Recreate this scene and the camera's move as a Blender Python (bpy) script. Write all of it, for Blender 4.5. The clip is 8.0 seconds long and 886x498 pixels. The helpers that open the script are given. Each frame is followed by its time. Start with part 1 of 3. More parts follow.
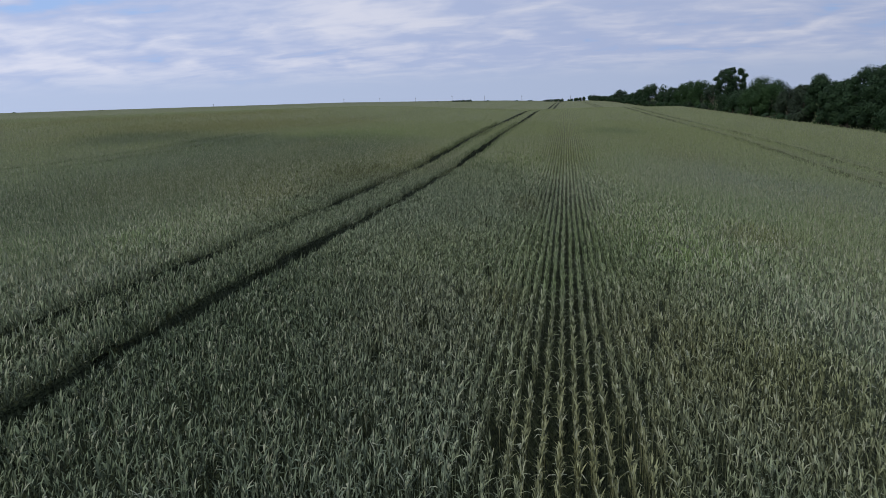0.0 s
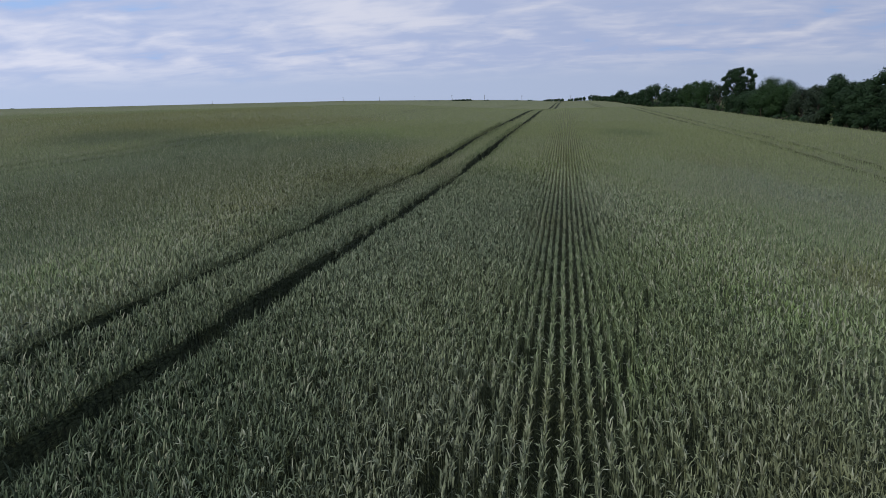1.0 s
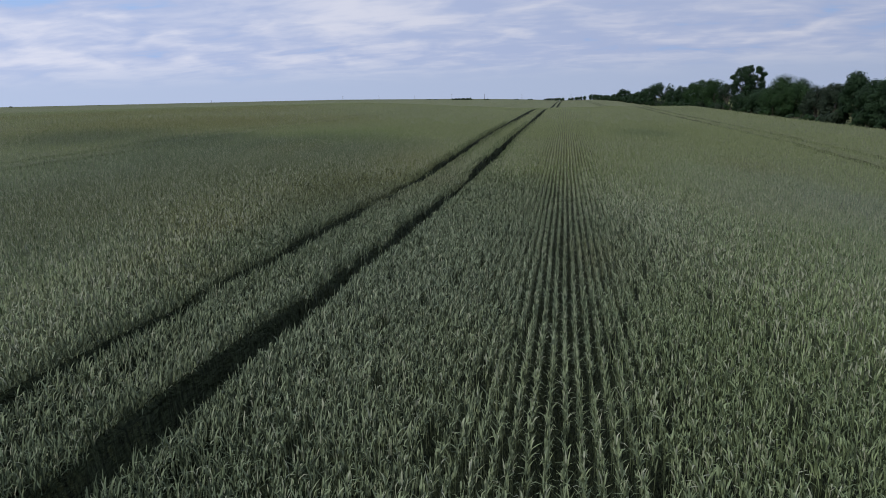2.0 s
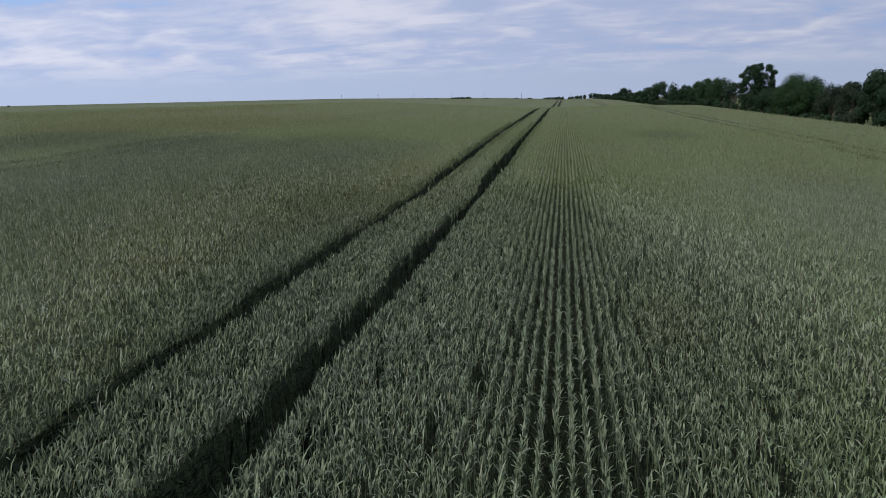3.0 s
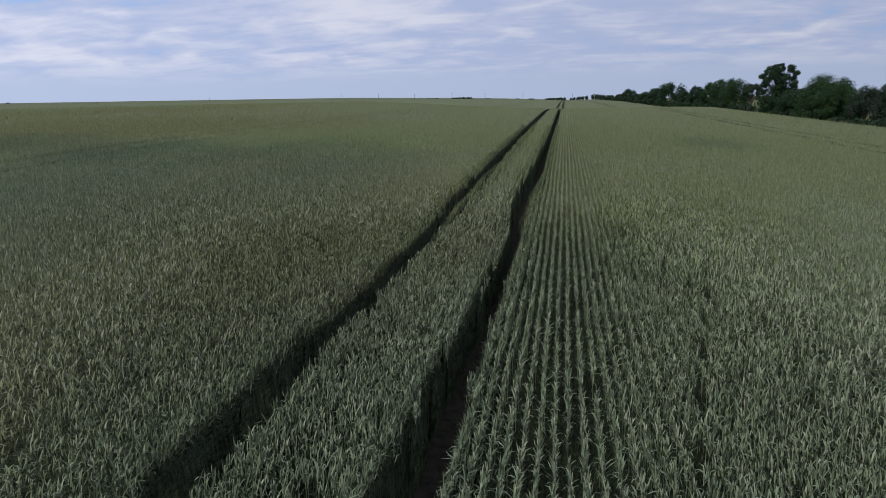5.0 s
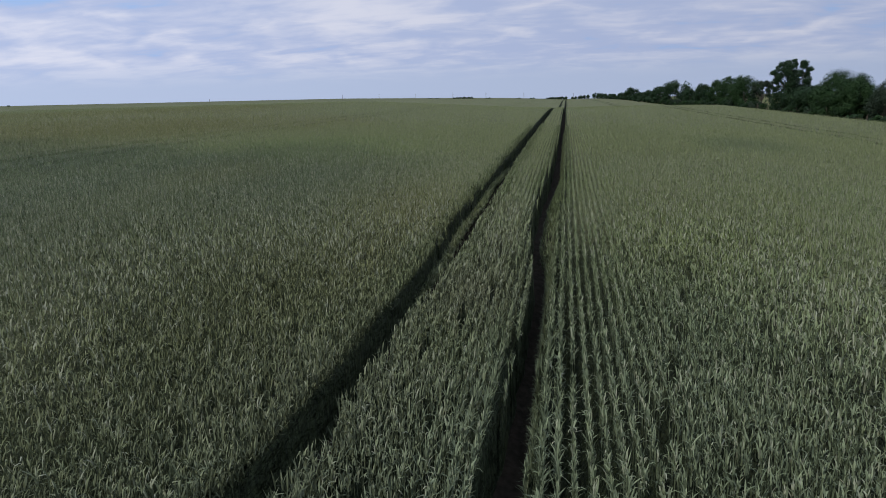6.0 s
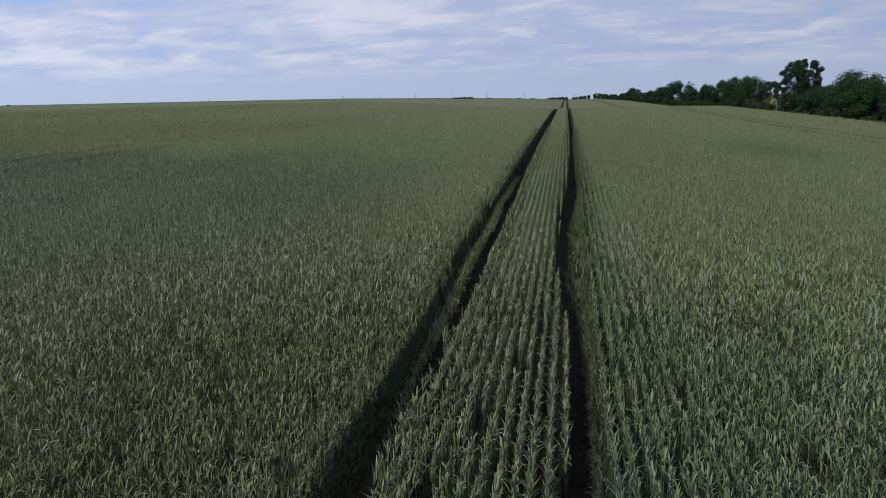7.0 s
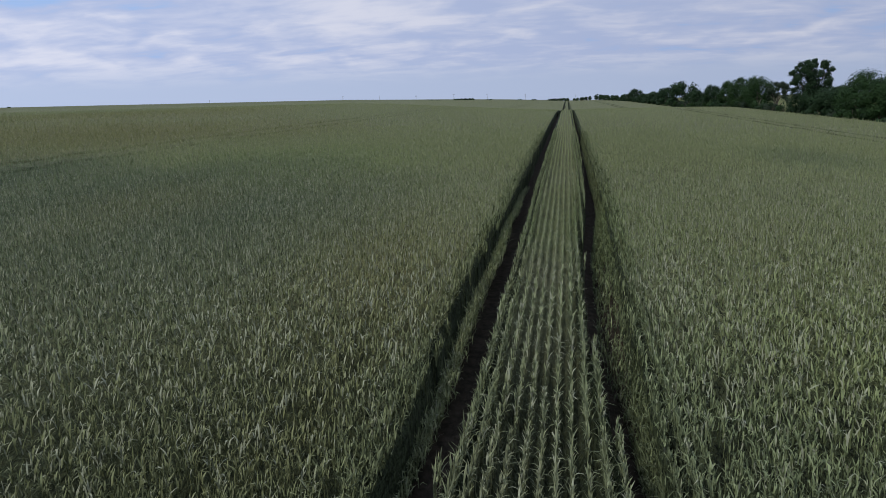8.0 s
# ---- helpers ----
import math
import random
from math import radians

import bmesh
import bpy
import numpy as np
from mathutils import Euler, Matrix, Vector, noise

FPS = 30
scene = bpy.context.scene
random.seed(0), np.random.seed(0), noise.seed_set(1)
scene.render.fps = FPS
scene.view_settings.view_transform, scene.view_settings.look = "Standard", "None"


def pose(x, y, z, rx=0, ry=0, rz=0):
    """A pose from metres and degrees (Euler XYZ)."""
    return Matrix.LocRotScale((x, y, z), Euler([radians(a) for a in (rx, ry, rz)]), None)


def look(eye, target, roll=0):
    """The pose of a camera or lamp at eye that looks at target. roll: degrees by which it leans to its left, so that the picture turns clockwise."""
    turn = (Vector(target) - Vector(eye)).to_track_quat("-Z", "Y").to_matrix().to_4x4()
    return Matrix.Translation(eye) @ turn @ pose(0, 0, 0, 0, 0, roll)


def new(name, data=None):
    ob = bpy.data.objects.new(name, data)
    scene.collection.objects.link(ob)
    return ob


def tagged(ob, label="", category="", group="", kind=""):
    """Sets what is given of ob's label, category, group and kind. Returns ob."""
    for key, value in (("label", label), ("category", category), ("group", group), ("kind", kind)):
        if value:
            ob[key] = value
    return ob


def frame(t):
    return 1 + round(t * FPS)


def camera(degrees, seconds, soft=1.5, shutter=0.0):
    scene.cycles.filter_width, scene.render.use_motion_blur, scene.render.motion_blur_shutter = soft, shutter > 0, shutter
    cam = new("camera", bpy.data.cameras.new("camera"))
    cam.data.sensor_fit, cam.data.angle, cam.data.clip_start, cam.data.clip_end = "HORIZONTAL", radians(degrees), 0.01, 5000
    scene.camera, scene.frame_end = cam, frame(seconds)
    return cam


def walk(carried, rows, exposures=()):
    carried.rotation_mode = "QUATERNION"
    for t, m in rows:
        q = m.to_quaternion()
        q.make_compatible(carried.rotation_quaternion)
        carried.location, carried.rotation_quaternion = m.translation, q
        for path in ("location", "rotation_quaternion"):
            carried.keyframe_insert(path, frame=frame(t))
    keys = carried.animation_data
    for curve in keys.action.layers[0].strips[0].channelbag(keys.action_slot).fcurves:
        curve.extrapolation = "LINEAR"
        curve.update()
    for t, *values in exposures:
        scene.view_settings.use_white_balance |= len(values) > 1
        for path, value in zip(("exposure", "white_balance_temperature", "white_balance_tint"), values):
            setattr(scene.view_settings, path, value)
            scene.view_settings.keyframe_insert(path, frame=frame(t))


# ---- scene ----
cam = camera(70.0, 8.0, soft=0.85)
PATH = [
    (0, (5.456, 0.801, 3.520), (5.078, 2.707, 3.049), -2.2),
    (0.5, (5.114, 2.244, 3.512), (4.739, 4.151, 3.038), -1.9),
    (1, (4.718, 3.828, 3.447), (4.344, 5.735, 2.973), -1.8),
    (1.5, (4.322, 5.363, 3.378), (3.950, 7.270, 2.901), -1.7),
    (2.8, (3.388, 9.588, 3.289), (3.015, 11.494, 2.812), -1.7),
    (3, (3.211, 10.178, 3.315), (2.841, 12.084, 2.835), -1.7),
    (3.5, (2.858, 11.578, 3.300), (2.487, 13.483, 2.818), -1.6),
    (4, (2.486, 13.035, 3.303), (2.113, 14.940, 2.822), -1.7),
    (4.5, (2.151, 14.342, 3.288), (1.781, 16.249, 2.808), -1.6),
    (4.7, (1.997, 14.875, 3.295), (1.631, 16.781, 2.815), -1.4),
    (5.8, (1.328, 18.533, 3.138), (0.951, 20.438, 2.659), -1.4),
    (6, (1.193, 19.039, 3.143), (0.819, 20.944, 2.663), -1.7),
    (6.5, (0.913, 20.214, 3.156), (0.540, 22.119, 2.676), -1.6),
    (7, (0.664, 21.497, 3.167), (0.290, 23.403, 2.687), -1.6),
    (7.5, (0.468, 22.698, 3.158), (0.092, 24.603, 2.681), -1.7),
    (8, (0.267, 23.992, 3.154), (-0.110, 25.898, 2.678), -1.7),
]
walk(cam, [(t, look(e, g, r)) for t, e, g, r in PATH])
# ---------------------------------------------------------------- light
# Veiled sun high behind and to the left of the flight line; broken stratus over a pale sky.
SUN_AZ, SUN_EL = radians(-136), radians(47)


def nd(tree, kind, **inputs):
    """A node with its unlinked inputs set by name."""
    n = tree.nodes.new(kind)
    for key, value in inputs.items():
        n.inputs[key.replace("_", " ")].default_value = value
    return n


def mixed(tree, fac, a, b, blend="MIX"):
    """A colour mix; fac, a and b are sockets or values."""
    n = tree.nodes.new("ShaderNodeMix")
    n.data_type, n.blend_type = "RGBA", blend
    for i, v in ((0, fac), (6, a), (7, b)):
        if isinstance(v, bpy.types.NodeSocket):
            tree.links.new(v, n.inputs[i])
        else:
            n.inputs[i].default_value = v if i == 0 else (*v, 1)
    return n.outputs[2]


def ramp(tree, fac, lo, hi):
    """Maps fac from lo..hi smoothly to 0..1."""
    n = tree.nodes.new("ShaderNodeMapRange")
    n.interpolation_type = "SMOOTHSTEP"
    n.inputs["From Min"].default_value, n.inputs["From Max"].default_value = lo, hi
    tree.links.new(fac, n.inputs["Value"])
    return n.outputs["Result"]


def vmath(tree, op, a, b=None):
    n = tree.nodes.new("ShaderNodeVectorMath")
    n.operation = op
    for i, v in ((0, a), (1, b)):
        if v is None:
            continue
        if isinstance(v, bpy.types.NodeSocket):
            tree.links.new(v, n.inputs[i])
        else:
            n.inputs[i].default_value = v
    return n.outputs["Value" if op in ("LENGTH", "DOT_PRODUCT", "DISTANCE") else "Vector"]


def fmath(tree, op, a, b=0.0):
    n = tree.nodes.new("ShaderNodeMath")
    n.operation = op
    for i, v in ((0, a), (1, b)):
        if isinstance(v, bpy.types.NodeSocket):
            tree.links.new(v, n.inputs[i])
        else:
            n.inputs[i].default_value = v
    return n.outputs[0]


def noise_of(tree, vector, scale, detail=3.0, rough=0.55, distort=0.0):
    n = nd(tree, "ShaderNodeTexNoise", Scale=scale, Detail=detail, Roughness=rough, Distortion=distort)
    tree.links.new(vector, n.inputs["Vector"])
    return n.outputs["Fac"]


def make_world():
    world = bpy.data.worlds.new("sky")
    scene.world = world
    world.use_nodes = True
    t = world.node_tree
    t.nodes.clear()
    way = t.nodes.new("ShaderNodeTexCoord").outputs["Generated"]
    sep = t.nodes.new("ShaderNodeSeparateXYZ")
    t.links.new(way, sep.inputs[0])
    up = fmath(t, "MAXIMUM", sep.outputs["Z"], 0.012)
    held = t.nodes.new("ShaderNodeCombineXYZ")
    for axis, s in (("X", sep.outputs["X"]), ("Y", sep.outputs["Y"]), ("Z", up)):
        t.links.new(s, held.inputs[axis])
    sky = t.nodes.new("ShaderNodeTexSky")
    sky.sky_type, sky.sun_disc = "NISHITA", False
    sky.sun_elevation, sky.sun_rotation = SUN_EL, SUN_AZ
    sky.air_density, sky.dust_density, sky.ozone_density = 1.0, 1.5, 1.5
    t.links.new(held.outputs[0], sky.inputs["Vector"])
    # the cloud deck lies on a flat layer high over the field
    over = fmath(t, "ADD", up, 0.16)
    deck = t.nodes.new("ShaderNodeCombineXYZ")
    t.links.new(fmath(t, "DIVIDE", sep.outputs["X"], over), deck.inputs["X"])
    t.links.new(fmath(t, "DIVIDE", sep.outputs["Y"], over), deck.inputs["Y"])
    plane = vmath(t, "MULTIPLY", vmath(t, "ADD", deck.outputs[0], (11.3, 4.6, 0.0)), (0.85, 1.0, 1.0))
    big = noise_of(t, plane, 0.8, 5.0, 0.5, 0.3)
    streak = noise_of(t, plane, 3.2, 4.5, 0.48, 0.5)
    body = fmath(t, "ADD", fmath(t, "MULTIPLY", big, 0.42), fmath(t, "MULTIPLY", streak, 0.58))
    puff = noise_of(t, vmath(t, "MULTIPLY", plane, (1.0, 1.8, 1.0)), 7.0, 3.0, 0.5, 0.2)
    body = fmath(t, "ADD", body, fmath(t, "MULTIPLY", fmath(t, "SUBTRACT", puff, 0.5), 0.14))
    # a clear gap high on the left, and a thicker grey bank ahead
    gap = vmath(t, "DISTANCE", vmath(t, "MULTIPLY", deck.outputs[0], (1.0, 1.6, 0.0)), (-2.35, 4.2, 0.0))
    body = fmath(t, "SUBTRACT", body, fmath(t, "MULTIPLY", ramp(t, gap, 0.42, 0.1), 0.14))
    bank = vmath(t, "DISTANCE", vmath(t, "MULTIPLY", deck.outputs[0], (1.0, 0.6, 0.0)), (-0.2, 2.4, 0.0))
    lit = fmath(t, "SUBTRACT", body, fmath(t, "MULTIPLY", ramp(t, bank, 1.3, 0.2), 0.08))
    shade = mixed(t, ramp(t, body, 0.30, 0.42), CLOUD_THIN, CLOUD_GREY)
    shade = mixed(t, ramp(t, lit, 0.38, 0.66), shade, CLOUD_WHITE)
    low = ramp(t, up, 0.012, 0.060)
    shade = mixed(t, low, CLOUD_LOW, shade)
    # the deck is thinner and brighter on the sun's side, to the left
    toward = vmath(t, "DOT_PRODUCT", way, (-0.94, -0.34, 0.0))
    glow = fmath(t, "ADD", fmath(t, "MULTIPLY", toward, 0.20), 1.03)
    # and, as any cloud deck, brighter overhead than low down
    glow = fmath(t, "ADD", glow, fmath(t, "MULTIPLY", ramp(t, up, 0.22, 0.85), 0.9))
    # the deck thins out overhead
    cover = fmath(t, "SUBTRACT", 1.0, fmath(t, "MULTIPLY", ramp(t, up, 0.18, 0.62), CLEAR_ABOVE))
    blue = nd(t, "ShaderNodeBackground", Strength=0.075)
    t.links.new(sky.outputs[0], blue.inputs["Color"])
    white = nd(t, "ShaderNodeBackground")
    t.links.new(fmath(t, "MULTIPLY", glow, CLOUD_STRENGTH), white.inputs["Strength"])
    t.links.new(shade, white.inputs["Color"])
    both = t.nodes.new("ShaderNodeMixShader")
    out = t.nodes.new("ShaderNodeOutputWorld")
    t.links.new(cover, both.inputs[0])
    t.links.new(blue.outputs[0], both.inputs[1])
    t.links.new(white.outputs[0], both.inputs[2])
    t.links.new(both.outputs[0], out.inputs["Surface"])


CLOUD_THIN, CLOUD_GREY, CLOUD_WHITE, CLOUD_LOW = (0.30, 0.44, 0.72), (0.385, 0.455, 0.66), (0.60, 0.625, 0.745), (0.40, 0.475, 0.655)
CLOUD_STRENGTH, CLEAR_ABOVE = 1.05, 0.30
make_world()

sun = new("sun", bpy.data.lights.new("sun", "SUN"))
sun.data.energy, sun.data.angle, sun.data.color = 2.25, radians(10), (1.0, 0.94, 0.81)
sun.matrix_world = look((0, 0, 0), (-math.sin(SUN_AZ) * math.cos(SUN_EL), -math.cos(SUN_AZ) * math.cos(SUN_EL), -math.sin(SUN_EL)))


# ---------------------------------------------------------------- materials
def material(name):
    m = bpy.data.materials.new(name)
    m.use_nodes = True
    t = m.node_tree
    return m, t, t.nodes["Principled BSDF"], t.nodes.new("ShaderNodeNewGeometry").outputs["Position"]


def bump(t, bsdf, height, strength, distance):
    b = nd(t, "ShaderNodeBump", Strength=strength, Distance=distance)
    t.links.new(height, b.inputs["Height"])
    t.links.new(b.outputs[0], bsdf.inputs["Normal"])


def field_tone(t, where):
    """The crop's colour over the field: glaucous green, with broad olive and ripening brown patches."""
    flat = vmath(t, "MULTIPLY", where, (1.0, 0.55, 0.0))
    broad = noise_of(t, flat, 0.10, 3.0, 0.55, 0.6)
    fine = noise_of(t, flat, 0.45, 3.0, 0.6, 0.4)
    tone = mixed(t, ramp(t, broad, 0.30, 0.52), WHEAT_BLUE, WHEAT_OLIVE)
    tone = mixed(t, fmath(t, "MULTIPLY", ramp(t, fine, 0.48, 0.75), 0.3), tone, WHEAT_YELLOW)
    # the thinner soil towards the crest ripens first
    along = t.nodes.new("ShaderNodeSeparateXYZ")
    t.links.new(where, along.inputs[0])
    tone = mixed(t, fmath(t, "MULTIPLY", ramp(t, fmath(t, "ADD", along.outputs["Y"], fmath(t, "MULTIPLY", broad, 30.0)), 30.0, 62.0), 0.85), tone, WHEAT_CREST)
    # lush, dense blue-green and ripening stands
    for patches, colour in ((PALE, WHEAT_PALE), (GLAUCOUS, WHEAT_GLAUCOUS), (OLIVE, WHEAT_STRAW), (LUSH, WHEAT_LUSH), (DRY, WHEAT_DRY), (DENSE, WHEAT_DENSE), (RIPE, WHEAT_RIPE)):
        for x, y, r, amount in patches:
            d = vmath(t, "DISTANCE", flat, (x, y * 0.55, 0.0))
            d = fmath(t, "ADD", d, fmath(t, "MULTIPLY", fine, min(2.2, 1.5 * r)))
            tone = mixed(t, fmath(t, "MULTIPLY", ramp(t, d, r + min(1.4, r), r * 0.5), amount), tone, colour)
    return tone


WHEAT_BLUE, WHEAT_OLIVE = (0.110, 0.131, 0.100), (0.117, 0.139, 0.087)
WHEAT_YELLOW, WHEAT_RIPE = (0.127, 0.144, 0.078), (0.109, 0.110, 0.053)
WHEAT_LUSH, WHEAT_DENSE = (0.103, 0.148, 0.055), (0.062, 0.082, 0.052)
WHEAT_CREST = (0.122, 0.139, 0.074)
WHEAT_PALE = (0.125, 0.148, 0.086)
PALE = ((5.5, 24.0, 3.5, 0.7), (4.5, 36.0, 4.5, 0.3), (6.0, 14.0, 2.5, 0.4))
WHEAT_GLAUCOUS = (0.120, 0.143, 0.103)
GLAUCOUS = ((3.0, 17.0, 3.2, 0.7), (0.0, 20.0, 3.0, 0.6), (5.5, 21.0, 3.0, 0.6), (1.0, 14.0, 3.0, 0.5), (2.0, 24.0, 2.6, 0.5))
WHEAT_STRAW = (0.120, 0.126, 0.062)
OLIVE = ((-40.0, 70.0, 22.0, 0.4), (-7.0, 38.0, 5.0, 0.4), (-6.0, 29.0, 6.5, 0.6), (-4.0, 34.0, 4.0, 0.55), (-8.0, 22.0, 5.0, 0.4), (-24.0, 44.0, 9.0, 0.4), (5.0, 34.0, 4.5, 0.4), (3.0, 30.0, 1.6, 0.4))
WHEAT_DRY = (0.125, 0.128, 0.088)
DRY = ((-1.3, 24.0, 1.7, 0.5), (-3.2, 22.0, 2.4, 0.4), (0.0, 27.4, 1.3, 0.8), (0.1, 30.5, 0.9, 0.6), (0.0, 33.5, 0.9, 0.5), (5.6, 5.0, 0.9, 0.9), (7.3, 5.4, 0.9, 0.8), (3.6, 7.2, 1.6, 0.6), (6.4, 8.0, 1.6, 0.5), (4.5, 17.4, 0.7, 0.4))
LUSH = ((-3.0, 11.6, 1.1, 0.6), (-4.4, 10.4, 0.9, 0.5), (7.6, 12.0, 1.1, 0.6), (5.4, 9.2, 0.4, 0.6), (-2.4, 17.4, 0.8, 0.3), (-3.9, 21.6, 1.1, 0.3), (6.0, 12.0, 2.6, 0.25), (-6.5, 15.0, 4.0, 0.30), (9.0, 17.0, 4.0, 0.30),
        (3.0, 29.5, 2.6, 0.16), (6.5, 33.0, 5.0, 0.22), (1.0, 37.0, 3.0, 0.2), (-9.0, 44.0, 6.0, 0.25))
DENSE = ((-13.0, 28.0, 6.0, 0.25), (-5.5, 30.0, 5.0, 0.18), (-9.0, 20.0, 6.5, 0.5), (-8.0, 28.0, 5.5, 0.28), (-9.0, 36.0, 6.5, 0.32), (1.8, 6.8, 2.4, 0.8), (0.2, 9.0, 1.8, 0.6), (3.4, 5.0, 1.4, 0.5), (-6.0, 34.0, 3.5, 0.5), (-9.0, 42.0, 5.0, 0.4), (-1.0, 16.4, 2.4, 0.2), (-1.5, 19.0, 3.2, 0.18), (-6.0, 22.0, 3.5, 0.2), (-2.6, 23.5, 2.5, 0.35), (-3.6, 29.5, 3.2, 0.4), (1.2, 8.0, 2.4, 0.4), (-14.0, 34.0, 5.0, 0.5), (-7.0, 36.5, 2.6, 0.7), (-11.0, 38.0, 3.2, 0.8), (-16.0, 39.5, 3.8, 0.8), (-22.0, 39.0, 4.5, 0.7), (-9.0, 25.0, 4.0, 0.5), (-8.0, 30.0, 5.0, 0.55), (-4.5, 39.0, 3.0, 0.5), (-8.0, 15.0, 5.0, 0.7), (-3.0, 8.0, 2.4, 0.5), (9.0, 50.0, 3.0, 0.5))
RIPE = ((5.6, 5.0, 0.7, 0.55), (5.2, 7.1, 0.9, 0.42), (6.5, 7.3, 0.9, 0.35), (4.7, 8.3, 0.45, 0.7), (9.3, 14.2, 1.0, 0.6), (11.0, 33.2, 2.0, 0.4), (-3.3, 26.0, 2.2, 0.12), (-3.0, 29.2, 2.2, 0.18), (-6.0, 25.0, 7.0, 0.22), (-1.8, 30.4, 1.0, 0.3), (-1.7, 27.2, 1.0, 0.4), (-2.4, 25.0, 1.2, 0.2), (-2.4, 33.0, 1.8, 0.4), (-5.8, 27.5, 2.4, 0.12), (-4.6, 20.2, 1.2, 0.32), (-3.6, 18.4, 0.9, 0.4), (-5.2, 22.4, 1.3, 0.22), (-2.9, 16.4, 1.0, 0.4), (7.6, 6.6, 1.0, 0.6), (5.4, 5.8, 0.8, 0.7), (5.6, 4.3, 0.8, 0.6), (4.4, 18.0, 0.9, 0.38), (-1.5, 15.6, 0.7, 0.6),
        (-3.2, 19.4, 1.0, 0.6), (-1.8, 28.6, 0.8, 0.5), (-24.0, 52.0, 8.0, 0.5), (-19.0, 62.0, 9.0, 0.4), (-42.0, 78.0, 18.0, 0.45), (-9.5, 37.0, 2.4, 0.3))


def wheat_material():
    m, t, bsdf, where = material("wheat_leaf")
    tint = t.nodes.new("ShaderNodeAttribute")
    tint.attribute_name = "tint"
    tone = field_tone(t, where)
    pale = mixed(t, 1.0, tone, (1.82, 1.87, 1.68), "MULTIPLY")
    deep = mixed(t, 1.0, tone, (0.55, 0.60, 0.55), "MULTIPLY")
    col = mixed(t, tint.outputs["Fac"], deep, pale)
    straw = mixed(t, ramp(t, tint.outputs["Fac"], 0.78, 1.0), col, (0.226, 0.245, 0.172))
    t.links.new(straw, bsdf.inputs["Base Color"])
    bsdf.inputs["Roughness"].default_value = 0.55
    bsdf.inputs["Specular IOR Level"].default_value = 0.10
    thin = nd(t, "ShaderNodeBsdfTranslucent")
    t.links.new(straw, thin.inputs["Color"])
    both = nd(t, "ShaderNodeMixShader", Fac=0.06)
    t.links.new(bsdf.outputs[0], both.inputs[1])
    t.links.new(thin.outputs[0], both.inputs[2])
    t.links.new(both.outputs[0], t.nodes["Material Output"].inputs["Surface"])
    return m


def canopy_material():
    m, t, bsdf, where = material("wheat_canopy")
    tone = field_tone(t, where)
    grain = noise_of(t, vmath(t, "MULTIPLY", where, (9.0, 3.0, 5.0)), 1.0, 4.0, 0.65)
    mid = noise_of(t, vmath(t, "MULTIPLY", where, (0.9, 0.35, 0.0)), 1.0, 3.0, 0.6)
    col = mixed(t, ramp(t, grain, 0.30, 0.75), mixed(t, 1.0, tone, (0.72, 0.72, 0.66), "MULTIPLY"), mixed(t, 1.0, tone, (1.5, 1.45, 1.3), "MULTIPLY"))
    col = mixed(t, fmath(t, "MULTIPLY", mid, 0.5), col, mixed(t, 1.0, tone, (0.9, 0.85, 0.9), "MULTIPLY"))
    # lower leaves and stems, coloured dark for the shade deep in the stand
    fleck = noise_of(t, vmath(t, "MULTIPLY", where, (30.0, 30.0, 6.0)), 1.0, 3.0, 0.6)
    stand_shade = mixed(t, ramp(t, fleck, 0.3, 0.7), (0.010, 0.014, 0.008), (0.038, 0.050, 0.025))
    unshaded = t.nodes.new("ShaderNodeAttribute")
    unshaded.attribute_name = "tint"
    col = mixed(t, unshaded.outputs["Fac"], stand_shade, col)
    t.links.new(col, bsdf.inputs["Base Color"])
    bsdf.inputs["Roughness"].default_value = 0.75
    bsdf.inputs["Specular IOR Level"].default_value = 0.05
    bump(t, bsdf, grain, 1.0, 0.25)
    return m


def soil_material():
    m, t, bsdf, where = material("soil")
    clod = noise_of(t, where, 9.0, 6.0, 0.65)
    damp = noise_of(t, where, 0.8, 3.0, 0.5)
    col = mixed(t, ramp(t, clod, 0.3, 0.75), (0.022, 0.019, 0.014), (0.058, 0.049, 0.036))
    col = mixed(t, fmath(t, "MULTIPLY", damp, 0.6), col, (0.014, 0.013, 0.009))
    t.links.new(col, bsdf.inputs["Base Color"])
    bsdf.inputs["Roughness"].default_value = 0.95
    bsdf.inputs["Specular IOR Level"].default_value = 0.04
    bump(t, bsdf, clod, 0.8, 0.04)
    return m


def grass_material():
    m, t, bsdf, where = material("margin_grass")
    a = noise_of(t, where, 0.35, 4.0, 0.6)
    b = noise_of(t, where, 6.0, 4.0, 0.65)
    col = mixed(t, ramp(t, a, 0.35, 0.65), (0.075, 0.105, 0.036), (0.145, 0.145, 0.070))
    col = mixed(t, ramp(t, b, 0.3, 0.7), mixed(t, 1.0, col, (0.6, 0.6, 0.6), "MULTIPLY"), col)
    t.links.new(col, bsdf.inputs["Base Color"])
    bsdf.inputs["Roughness"].default_value = 0.85
    bsdf.inputs["Specular IOR Level"].default_value = 0.04
    bump(t, bsdf, b, 1.0, 0.15)
    return m


